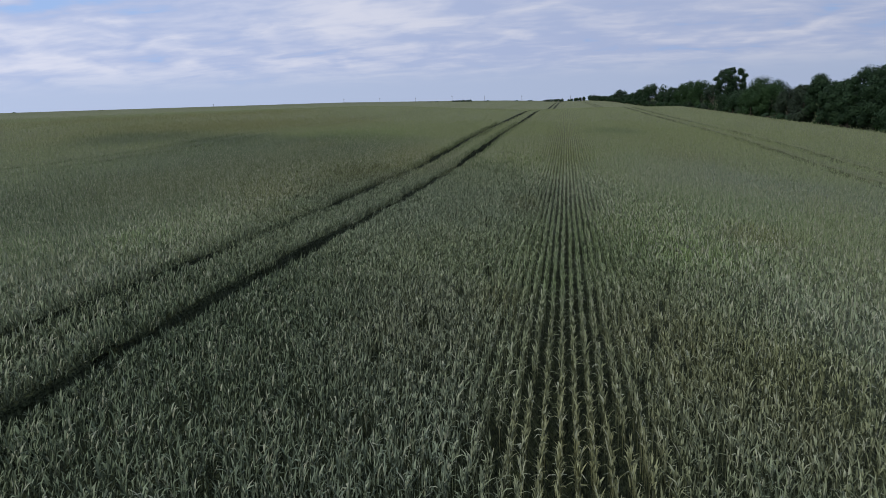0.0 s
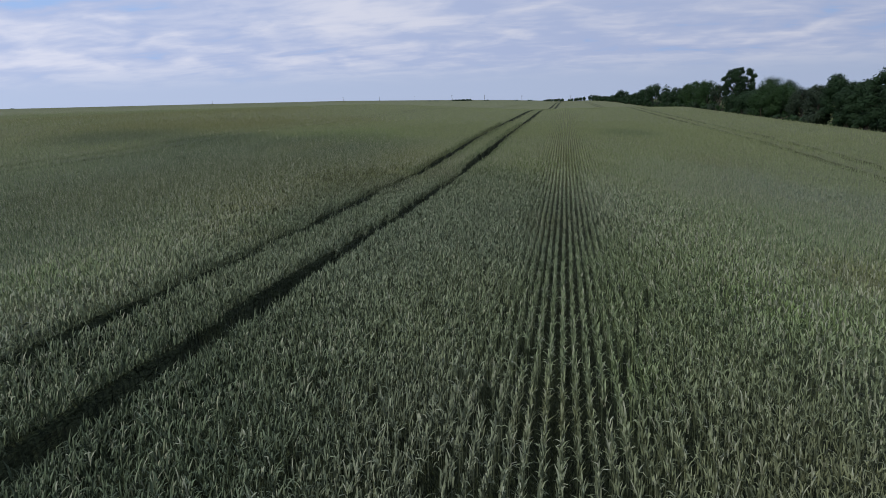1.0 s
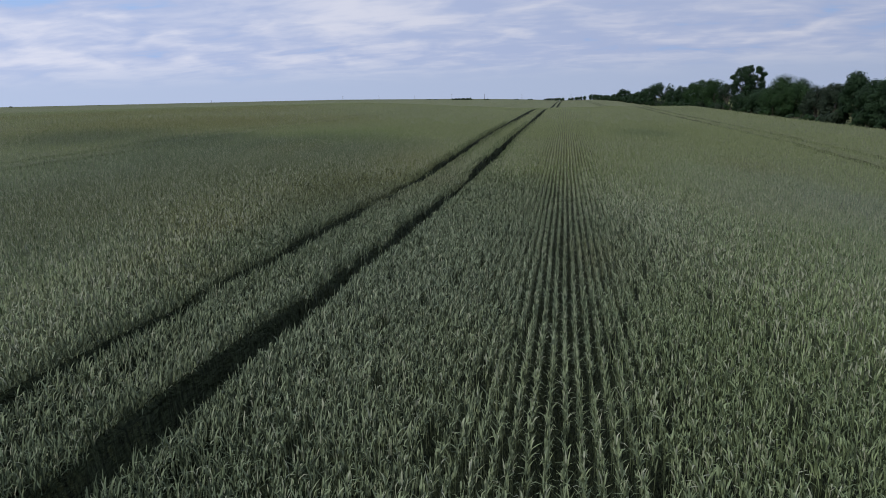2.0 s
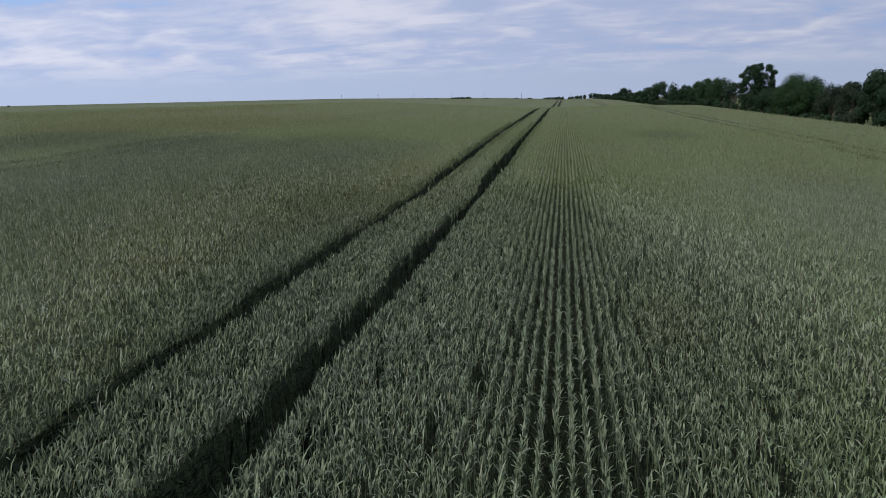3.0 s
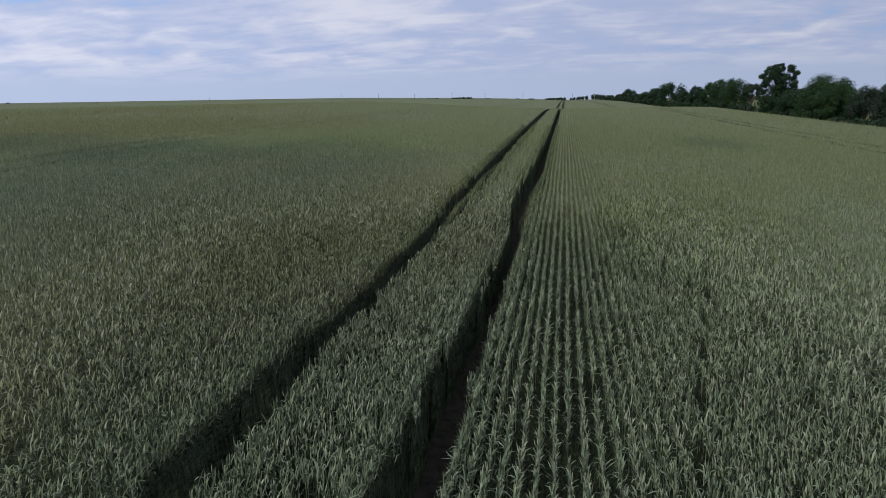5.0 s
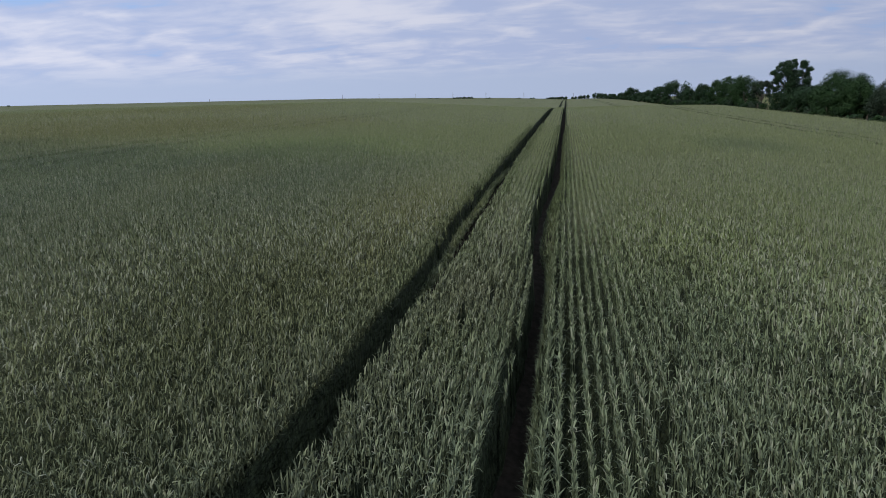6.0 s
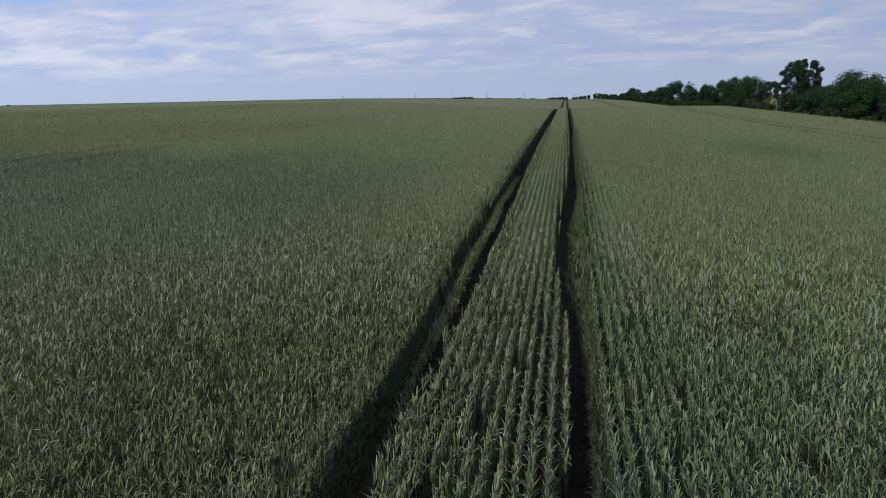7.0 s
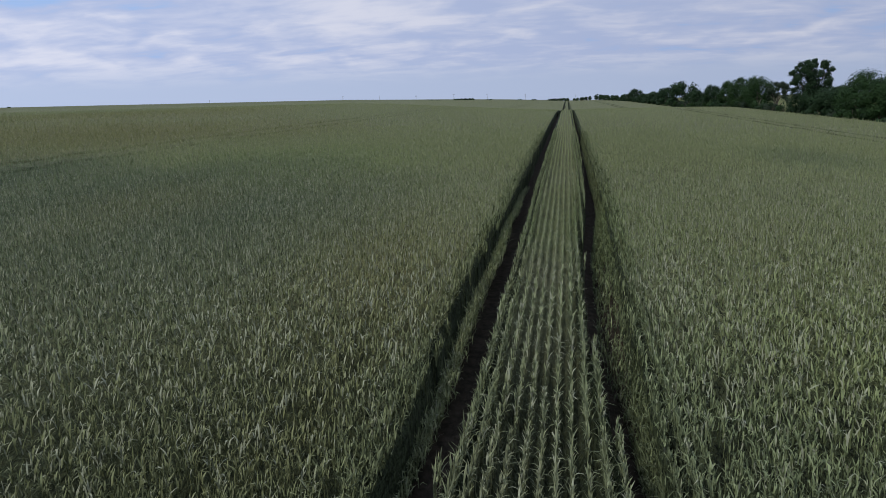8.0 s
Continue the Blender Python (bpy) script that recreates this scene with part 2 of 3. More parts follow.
def leaf_material(name, dark, light):
    m, t, bsdf, where = material(name)
    tint = t.nodes.new("ShaderNodeAttribute")
    tint.attribute_name = "tint"
    clump = noise_of(t, where, 0.6, 3.0, 0.6)
    col = mixed(t, tint.outputs["Fac"], dark, light)
    col = mixed(t, ramp(t, clump, 0.35, 0.7), mixed(t, 1.0, col, (0.75, 0.78, 0.8), "MULTIPLY"), col)
    t.links.new(col, bsdf.inputs["Base Color"])
    bsdf.inputs["Roughness"].default_value = 0.6
    bsdf.inputs["Specular IOR Level"].default_value = 0.08
    thin = nd(t, "ShaderNodeBsdfTranslucent")
    t.links.new(col, thin.inputs["Color"])
    both = nd(t, "ShaderNodeMixShader", Fac=0.25)
    t.links.new(bsdf.outputs[0], both.inputs[1])
    t.links.new(thin.outputs[0], both.inputs[2])
    t.links.new(both.outputs[0], t.nodes["Material Output"].inputs["Surface"])
    return m


def bark_material():
    m, t, bsdf, where = material("bark")
    n = noise_of(t, vmath(t, "MULTIPLY", where, (6.0, 6.0, 1.2)), 1.0, 5.0, 0.65)
    t.links.new(mixed(t, n, (0.035, 0.028, 0.022), (0.12, 0.10, 0.08)), bsdf.inputs["Base Color"])
    bsdf.inputs["Roughness"].default_value = 0.9
    bump(t, bsdf, n, 0.7, 0.05)
    return m


WHEAT, CANOPY, SOIL, GRASS, BARK = wheat_material(), canopy_material(), soil_material(), grass_material(), bark_material()
LEAF_DEEP = leaf_material("leaf_deep", (0.017, 0.036, 0.018), (0.037, 0.071, 0.031))
LEAF_FRESH = leaf_material("leaf_fresh", (0.018, 0.042, 0.016), (0.042, 0.083, 0.028))
LEAF_GREY = leaf_material("leaf_grey", (0.020, 0.034, 0.021), (0.045, 0.065, 0.040))


# ---------------------------------------------------------------- the lie of the land
FALL_Y, FALL_Z = (-200, 88, 115, 160, 210, 400, 900, 5000), (0, 0, -0.15, -1.6, -3.0, -4.2, -11.0, -72.0)
# the swell and the shallow hollow along the tramline
SWELL_Y, SWELL_Z = (-60, 0, 5, 9, 13, 16, 19, 22, 25, 28, 31, 34, 38, 43, 60), (0.45, 0.47, 0.46, 0.30, 0.13, -0.02, -0.08, -0.12, -0.19, -0.19, -0.17, -0.16, -0.06, 0.0, 0.0)
SPREAD_A, SPREAD_W = (-6.0, -1.0, -0.35, -0.18, -0.09, 0.0), (0.0, 0.03, 0.30, 0.55, 0.72, 1.0)


def land(x, y):
    """Height of the soil: a cross slope down to the right, and a crest behind which the field falls away."""
    x, y = np.asarray(x, float), np.asarray(y, float)
    cross = -0.065 * x * np.abs(x) / (np.abs(x) + 13.0)
    cross = np.clip(cross, -1.75, 1.5)
    fall = sum(np.interp(y + k, FALL_Y, FALL_Z) for k in (-14, -7, 0, 7, 14)) / 5
    cross = cross + np.where(x < 0, 0.11, 0.09) * (1 - np.exp(-np.abs(x) / 6.0)) * np.clip((90 - y) / 30, 0, 1)
    swell = sum(np.interp(y + k, SWELL_Y, SWELL_Z) for k in (-2, -1, 0, 1, 2)) / 5
    spread = np.interp(x / np.maximum(y, 1.0), SPREAD_A, SPREAD_W)
    fade = np.clip((260 - y) / 130, 0, 1)
    return swell + np.where(x > 0, np.minimum(cross, fall), cross * fade + fall * spread)


ROW = 0.118
TRAMLINES = (0.0, 17.25, -17.1)
# edges of the two wheel tracks of the middle tramline along the field: inner and outer, left and right
EDGE_Y = (0, 4, 6, 8, 10, 12, 14, 16, 18, 20, 22, 24, 26, 28, 30, 32, 34, 36, 38, 40, 46, 52, 60, 75)
EDGE_L_OUT = (-0.89, -0.89, -0.90, -0.91, -0.89, -0.86, -0.90, -1.02, -1.07, -1.11, -1.06, -1.01, -1.00, -1.01, -1.05, -1.10, -1.09, -1.07, -1.03, -1.01, -0.98, -1.0, -1.0, -1.0)
EDGE_L_IN = (-0.45, -0.46, -0.50, -0.52, -0.49, -0.50, -0.60, -0.65, -0.65, -0.62, -0.60, -0.61, -0.60, -0.57, -0.53, -0.51, -0.52, -0.52, -0.52, -0.54, -0.53, -0.54, -0.54, -0.54)
EDGE_R_IN = (0.74, 0.75, 0.75, 0.71, 0.61, 0.53, 0.54, 0.60, 0.58, 0.58, 0.59, 0.66, 0.75, 0.76, 0.62, 0.53, 0.56, 0.59, 0.68, 0.74, 0.80, 0.82, 0.84, 0.84)
EDGE_R_OUT = (1.26, 1.23, 1.18, 1.11, 1.05, 1.04, 0.98, 0.95, 0.95, 0.98, 0.97, 0.96, 0.97, 0.99, 1.05, 1.06, 1.09, 1.12, 1.12, 1.16, 1.14, 1.12, 1.16, 1.16)


def wander(y, seed):
    """How far the crumbled edge of a wheel track strays from its line."""
    return 0.012 * np.sin(y * 1.31 + seed * 1.7) + 0.014 * np.sin(y * 3.3 + seed * 2.9) + 0.010 * np.sin(y * 7.3 + seed)


def track_edges(n, side, y):
    """The inner and the outer edge of a wheel track, as distances from its tramline's middle."""
    if n == 0:
        a, b = (EDGE_L_IN, EDGE_L_OUT) if side < 0 else (EDGE_R_IN, EDGE_R_OUT)
        a, b = (sum(np.interp(y + k, EDGE_Y, e) for k in (-1, 0, 1)) / 3 * side for e in (a, b))
    else:
        a, b = (0.57 if n == 1 else 0.64) + 0.03 * np.sin(y * 0.2 + n), (1.05 if n == 1 else 0.98) + 0.03 * np.sin(y * 0.23 + 2 * n)
    in_, out = (0.018, 0.03) if n else (0.0, 0.0)
    return a - in_ + wander(y, n * 5 + side), b + out + wander(y, n * 5 + side + 11)


def in_track(x, y):
    """0 in the crop; in a wheel track the place across it, from 0.01 at its inner edge to 1 at its outer one, left ones negative."""
    out = np.zeros(np.broadcast(x, y).shape)
    for n, centre in enumerate(TRAMLINES):
        for side in (-1, 1):
            d = side * (x - centre)
            a, b = track_edges(n, side, y)
            out = np.where((d > a) & (d < b), side * np.clip((d - a) / (b - a), 0.01, 1), out)
    return out


def beside_track(x, y, d):
    """Whether a spot lies in a wheel track or within d of its edge."""
    return (in_track(x, y) != 0) | (in_track(x - d, y) != 0) | (in_track(x + d, y) != 0)


FIELD_RIGHT = 30.5


def sheet(xs, ys, height):
    """A grid over the lines xs and ys with the given height function: vertices and quads."""
    gx, gy = np.meshgrid(xs, ys)
    v = np.stack([gx, gy, height(gx, gy)], -1).reshape(-1, 3)
    n, k = len(xs), len(ys)
    i = (np.arange(k - 1)[:, None] * n + np.arange(n - 1)).ravel()
    return v, np.stack([i, i + 1, i + n + 1, i + n], 1)


def fill_mesh(name, blocks, materials, tints=None):
    """One mesh from blocks of (vertices, faces of one size, material slot), by arrays."""
    mesh = bpy.data.meshes.new(name)
    verts, loops, totals, slots, base = [], [], [], [], 0
    for v, f, slot in blocks:
        verts.append(v)
        loops.append((f + base).ravel())
        totals.append(np.full(len(f), f.shape[1]))
        slots.append(np.full(len(f), slot))
        base += len(v) if v is not None else 0
    verts, loops, totals, slots = (np.concatenate(a) for a in (verts, loops, totals, slots))
    mesh.vertices.add(len(verts))
    mesh.vertices.foreach_set("co", verts.astype(np.float32).ravel())
    mesh.loops.add(len(loops))
    mesh.loops.foreach_set("vertex_index", loops.astype(np.int32))
    mesh.polygons.add(len(totals))
    mesh.polygons.foreach_set("loop_start", np.r_[0, np.cumsum(totals)[:-1]].astype(np.int32))
    mesh.polygons.foreach_set("material_index", slots.astype(np.int32))
    if tints is not None:
        mesh.attributes.new("tint", "FLOAT", "POINT").data.foreach_set("value", np.concatenate(tints).astype(np.float32))
    for m in materials:
        mesh.materials.append(m)
    mesh.update(calc_edges=True)
    mesh.validate()
    return mesh


far_x = np.unique(np.concatenate([-np.geomspace(14, 5000, 44), np.linspace(-14, 36, 51), np.geomspace(36, 3000, 26)]))
far_y = np.unique(np.concatenate([np.linspace(-60, 140, 101), np.geomspace(140, 4800, 70)]))

gv, gf = sheet(far_x, far_y, lambda x, y: land(x, y) + 0.012 * np.sin(x * 3.1 + y))
ground = new("ground", fill_mesh("ground", [(gv, gf, 0)], [SOIL]))
tagged(ground, "dark brown bare soil under the crop", "ground", kind="structure")


def strip_between(name, x0, x1, material_, lift, label, category):
    xs = np.unique(np.concatenate([[x0, x1], np.linspace(x0, min(x1, x0 + 30), 16), far_x[(far_x > x0) & (far_x < x1)]]))
    v, f = sheet(xs, far_y[far_y > -40], lambda x, y: land(x, y) + lift + 0.07 * np.sin(x * 1.9 + y * 0.7) * np.sin(y * 0.45))
    ob = new(name, fill_mesh(name, [(v, f, 0)], [material_]))
    return tagged(ob, label, category, kind="structure")


strip_between("grass_margin", FIELD_RIGHT, 42, GRASS, 0.22, "rough green and straw-coloured grass along the hedgerow", "grass")
strip_between("field_beyond", 42, 3000, GRASS, 0.20, "pale open field behind the hedgerow", "field")


# ---------------------------------------------------------------- the wheat
LANE_A, LANE_B = np.array([5.6, 0.7]), np.array([0.24, 23.8])
LANE = LANE_B - LANE_A
LANE_LEN = float(np.hypot(*LANE))
LANE = LANE / LANE_LEN


def reach(x, y):
    """How far off a spot lies when the lane passes it; where the lane never faces it, a figure that grows away from the lane."""
    dx, dy = x - LANE_A[0], y - LANE_A[1]
    along, side = dx * LANE[0] + dy * LANE[1], np.abs(dx * LANE[1] - dy * LANE[0])
    need = np.maximum(3.0, 1.28 * side - 0.6)
    back = np.clip(along - need, 0, LANE_LEN)
    missed = np.maximum(0.0, need - along + back)
    return np.hypot(along - back, side) + 5.0 * missed


rng = np.random.default_rng(7)


def stand_height(x, y):
    """The crop's own height, with soft hollows and taller tufts."""
    return 0.80 + 0.035 * np.sin(x * 0.9 + 1.3 * np.sin(y * 0.21)) * np.sin(y * 0.47) + 0.02 * np.sin(x * 2.7 + y * 1.9)


def rows_of_plants(x0, x1, y0, y1, step, near, far, every=1):
    """Places of plants along the drilled rows whose reach lies between near and far."""
    ks = np.arange(math.ceil(x0 / ROW), math.floor(x1 / ROW) + 1)[::every]
    ys = np.arange(y0, y1, step)
    x = np.repeat(ks * ROW, len(ys))
    y = np.tile(ys, len(ks)) + rng.uniform(-0.5, 0.5, len(x)) * step * 1.6
    r = reach(x, y)
    r = r * rng.uniform(0.80, 1.25, len(r)) if near > 0 or far < 90 else r
    keep = (r >= near) & (r < far) & (x < FIELD_RIGHT)
    x, y = x[keep], y[keep]
    x = x + np.where(np.abs(x) < 0.8, 0.5, 1.0) * rng.normal(0, 0.008 + 0.014 * (every > 1), len(x)) + 0.006 * np.sin(y * 0.7 + np.round(x / ROW) * 1.3)
    # some gaps where seed failed
    gap = np.sin(y * 2.1 + np.round(x / ROW) * 5.1) * np.sin(y * 0.9 + np.round(x / ROW) * 2.7) > 0.86
    keep = (in_track(x, y) == 0) & ~gap
    # the side tramlines have bare shoulders
    keep &= (np.abs(x) < 5) | ((in_track(x - 0.08, y) == 0) & (in_track(x + 0.08, y) == 0))
    return x[keep], y[keep]


def blades(px, py, pz, az, length, width, lean, droop, stations):
    """Curved tapering leaves, one per entry: vertices and faces as (quads, tips)."""
    n = len(px)
    cx, cy = np.cos(az), np.sin(az)
    lead, rise = np.zeros(n), np.zeros(n)
    vs = []
    shape = np.interp(np.linspace(0, 1, stations), (0, 0.25, 0.6, 1), (0.6, 1.0, 0.85, 0.0))
    ang = lean.copy()
    for s in range(stations):
        w = width * shape[s] * 0.5
        bx, by, bz = px + cx * lead, py + cy * lead, pz + rise
        if s < stations - 1:
            vs += [np.stack([bx - cy * w, by + cx * w, bz], 1), np.stack([bx + cy * w, by - cx * w, bz], 1)]
        else:
            vs.append(np.stack([bx, by, bz], 1))
        step = length / (stations - 1)
        lead = lead + np.sin(ang) * step
        rise = rise + np.cos(ang) * step
        ang = ang + droop
    k = len(vs)
    v = np.stack(vs, 1).reshape(-1, 3)
    base = np.arange(n)[:, None] * k
    quads = np.concatenate([base + np.array([2 * s, 2 * s + 1, 2 * s + 3, 2 * s + 2]) for s in range(stations - 2)]) if stations > 2 else np.zeros((0, 4), int)
    tips = base + np.array([k - 3, k - 2, k - 1])
    return v, quads, tips, k


def ears(px, py, pz, az, length, width, lean):
    """Wheat ears: slim three-sided spindles."""
    n = len(px)
    ax = np.stack([np.cos(az) * np.sin(lean), np.sin(az) * np.sin(lean), np.cos(lean)], 1)
    low = np.stack([px, py, pz], 1)
    vs = [low]
    for k in range(3):
        a = az + k * 2.0944
        vs.append(low + ax * (length * 0.42)[:, None] + np.stack([np.cos(a), np.sin(a), 0 * a], 1) * (width * 0.5)[:, None])
    vs.append(low + ax * length[:, None])
    v = np.stack(vs, 1).reshape(-1, 3)
    base = np.arange(n)[:, None] * 5
    f = np.concatenate([base + np.array(q) for q in ((0, 2, 1), (0, 3, 2), (0, 1, 3), (1, 2, 4), (2, 3, 4), (3, 1, 4))])
    return v, f


blocks, tints = [], []


def trim(v, k):
    """Leaves that would hang into a wheel track are pressed back to its side, but for the outermost few centimetres."""
    x, y = v[:, 0], v[:, 1]
    over = np.repeat(np.abs(rng.normal(0, 0.022, len(v) // k)), k)
    for n, centre in enumerate(TRAMLINES):
        for side in (-1, 1):
            d = side * (x - centre)
            a, b = track_edges(n, side, y)
            d = np.where((d > a + over) & (d <= (a + b) / 2), a + over, np.where((d < b - over) & (d > (a + b) / 2), b - over, d))
            x = centre + side * d
    v[:, 0] = x
    return v


def add_blades(*args, loose=False):
    tint, stations = args[0], args[-1]
    v, quads, tips, k = blades(*args[1:])
    if not loose:
        v = trim(v, k)
    if len(quads):
        blocks.append((v, quads, 0))
        tints.append(np.repeat(tint, k))
        base = np.zeros((0, 3))
        # the tips use the vertices just added
        blocks.append((base, tips - len(v), 0))
    else:
        blocks.append((v, tips, 0))
        tints.append(np.repeat(tint, k))


def add_stems(x, y, low, high, leaves, wid=0.006):
    """Bare lower stems and lower leaves of the stand's cut side, toned dark for its shade."""
    n = len(x)
    z0, h, turn = land(x, y), stand_height(x, y), rng.uniform(0, 2 * math.pi, n)
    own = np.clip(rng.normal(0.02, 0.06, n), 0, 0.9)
    add_blades(own, x, y, z0 + low, turn, h * high, np.full(n, wid), np.abs(rng.normal(0.03, 0.03, n)), np.full(n, 0.02), 3)
    for k in range(leaves):
        add_blades(np.clip(own + rng.normal(0, 0.12, n), 0, 1), x, y, z0 + h * rng.uniform(0.12, 0.72, n), turn + 2.2 * k, 0.10 * rng.uniform(0.6, 1.3, n), np.full(n, 0.011), np.abs(rng.normal(0.25, 0.2, n)), rng.uniform(0.2, 1.4, n), 3)


def add_stand(x, y, leaves, stations, leaf_len, leaf_wid, with_ear, scale_h=1.0, lower=0, vary=0.20, mean=0.42, loose=False):
    """Tillers at the given places: leaves off the upper stem, lower leaves, and the ear."""
    n = len(x)
    if n == 0:
        return
    z0 = land(x, y)
    h = stand_height(x, y) * scale_h + rng.normal(0, 0.035, n) * scale_h
    own = np.clip(rng.normal(mean, vary, n), 0, 1)
    if not loose:
        # outer sides of the wheel tracks: lower stand, leaf tone darkened as wall shade
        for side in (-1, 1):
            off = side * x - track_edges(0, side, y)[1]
            edge_fade = np.where((off > 0) & (off < 0.6), np.exp(-np.clip(off, 0, 1) / 0.10), 0.0)
            h = h * (1 - (0.04 if side < 0 else 0.12) * edge_fade)
            own = np.clip(own - 0.30 * edge_fade, 0, 1)
    turn = rng.uniform(0, 2 * math.pi, n)
    for k in range(leaves):
        az = turn + k * 2.4 + rng.normal(0, 0.5, n)
        if not loose:
            # crowded between its neighbours, a leaf turns along the drill row
            az = np.arctan2(np.sin(az), np.where((np.abs(x) < 0.8) | (stations < 3), 0.42, 0.46) * np.cos(az))
        start = h * (1.0 - 0.22 * rng.uniform(0, 1, n) ** 1.2) - leaf_len * 0.62
        length = leaf_len * rng.uniform(0.65, 1.3, n)
        lean = np.abs(rng.normal(0.28, 0.20, n))
        curl = np.where(rng.uniform(0, 1, n) < 0.30, rng.uniform(0.55, 1.15, n), rng.uniform(0.05, 0.42, n))
        droop = curl * 3.0 / (stations - 1)
        add_blades(np.clip(own + rng.normal(0, vary * 0.9, n), 0, 1), x, y, z0 + start, az, length, leaf_wid * rng.uniform(0.7, 1.3, n), lean, droop, stations, loose=loose)
    # along the tracks the lower leaves are left out
    inner = ~beside_track(x, y, 0.14)
    m = int(inner.sum())
    for k in range(lower):
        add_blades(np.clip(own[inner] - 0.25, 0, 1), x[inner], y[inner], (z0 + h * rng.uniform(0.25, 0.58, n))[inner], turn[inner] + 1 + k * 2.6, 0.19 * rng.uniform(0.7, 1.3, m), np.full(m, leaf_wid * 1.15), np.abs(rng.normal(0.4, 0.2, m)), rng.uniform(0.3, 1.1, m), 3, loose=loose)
    if with_ear:
        v, f = ears(x, y, z0 + h * 0.90, turn, 0.085 * rng.uniform(0.8, 1.25, n), np.full(n, 0.013), np.abs(rng.normal(0.12, 0.16, n)))
        blocks.append((v, f, 0))
        tints.append(np.repeat(np.clip(own + 0.18, 0, 0.92), 5))
        # the upper stem under each ear
        add_blades(own * 0.7, x, y, z0 + h * 0.42, turn, h * 0.5, np.full(n, 0.007), np.full(n, 0.03), np.full(n, 0.02), 3)


# zone by zone outwards from the lane: fewer, broader blades where the stand is only seen from afar
x, y = rows_of_plants(-12, 14, 1.0, 40, 0.062, 0, 5.6)
add_stand(x, y, 5, 4, 0.106, 0.0122, True, vary=0.27, mean=0.44)
x, y = rows_of_plants(-12, 14, 1.0, 40, 0.076, 0, 5.6)
add_stand(x, y, 5, 3, 0.105, 0.0118, False, vary=0.27, mean=0.40)
x, y = rows_of_plants(-16, 16, 0, 46, 0.055, 5.6, 10.0)
add_stand(x, y, 4, 3, 0.112, 0.0162, False, vary=0.20, mean=0.78)
x, y = rows_of_plants(-30, 26, 0, 60, 0.044, 10.0, 18.0)
add_stand(x, y, 4, 2, 0.092, 0.0200, False, vary=0.16, mean=0.81)
x, y = rows_of_plants(-60, 31, -10, 80, 0.125, 18.0, 40)
add_stand(x, y, 3, 2, 0.115, 0.026, False, vary=0.08, mean=0.70)
x, y = rows_of_plants(-150, 31, -24, 150, 0.52, 40, 118, every=2)
add_stand(x, y, 2, 2, 0.17, 0.055, False, vary=0.08, mean=0.72)

# self-sown plants in the wheel tracks of the middle tramline
y = np.arange(26.5, 44, 0.0045)
x = -0.94 + 0.02 * np.sin(y * 1.3) + rng.normal(0, 0.036, len(y))
keep = rng.uniform(0, 1, len(y)) < np.interp(y, (26.5, 28.5, 31, 38, 44), (0.15, 0.5, 0.9, 0.8, 0.2))
x, y = x[keep], y[keep]
add_stand(x, y, 4, 3, 0.12, 0.012, False, np.interp(y, (26.5, 29, 31, 38, 44), (0.28, 0.46, 0.58, 0.56, 0.3)), loose=True, mean=0.50)
y = np.arange(20, 62, 0.005)
u = rng.uniform(0, 1, len(y)) ** 1.1
a, b = np.interp(y, EDGE_Y, EDGE_R_IN), np.interp(y, EDGE_Y, EDGE_R_OUT)
x = b + 0.02 - u * (b - a) * np.interp(y, (20, 27, 29.5, 31, 36, 40), (0.12, 0.22, 0.38, 0.68, 0.70, 0.35))
keep = np.sin(y * 0.7 + 1) + rng.uniform(-1.2, 1.2, len(y)) > -0.9
x, y, u = x[keep], y[keep], u[keep]
# leaf tone lowered for the shade inside the right track
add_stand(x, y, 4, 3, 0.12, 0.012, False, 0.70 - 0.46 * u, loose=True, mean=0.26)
# the cut sides of the stand along the middle tramline
for side in (-1, 1):
    for which, inward in ((0, -1), (1, 1)):
        y = np.arange(3, 64, 0.012)
        y = y + rng.uniform(-0.02, 0.02, len(y))
        x = side * (track_edges(0, side, y)[which] + inward * (np.abs(rng.normal(0, 0.05, len(y))) + 0.004))
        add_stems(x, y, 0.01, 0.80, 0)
        # the outermost drill rows stand thicker than the rest
        y = np.arange(3, 64, 0.016)
        y = y + rng.uniform(-0.02, 0.02, len(y))
        x = side * (track_edges(0, side, y)[which] + inward * rng.uniform(0.02, 0.24, len(y)))
        x = np.where(rng.uniform(0, 1, len(y)) < (0.97 if which == 0 else 0.8), np.round(x / ROW) * ROW + rng.normal(0, 0.008, len(y)), x)
        x, y = x[in_track(x, y) == 0], y[in_track(x, y) == 0]
        # leaf tone lowered here too, painting the shade of the track walls
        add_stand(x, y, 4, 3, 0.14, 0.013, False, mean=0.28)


def canopy_height(x, y):
    """The closed leaf layer below the tips: ridged along the rows, and open in the wheel tracks."""
    away = np.interp(reach(x, y), (4, 6, 9, 18, 32, 100), (0.37, 0.44, 0.54, 0.55, 0.57, 0.66))
    # raised beside the middle tracks, to keep light out of the stand
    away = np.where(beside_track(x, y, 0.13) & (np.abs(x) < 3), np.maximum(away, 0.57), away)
    ridge = 0.05 * np.cos(2 * math.pi * x / ROW) * np.clip((7 - np.abs(x - 2)) / 4, 0, 1) * np.interp(y, (30, 70, 108), (1, 0.35, 0))
    lump = 0.03 * np.sin(x * 1.7 + 2 * np.sin(y * 0.6)) * np.sin(y * 1.1 + x * 0.3)
    return land(x, y) + np.where(in_track(x, y) != 0, -0.05, away + ridge + lump)


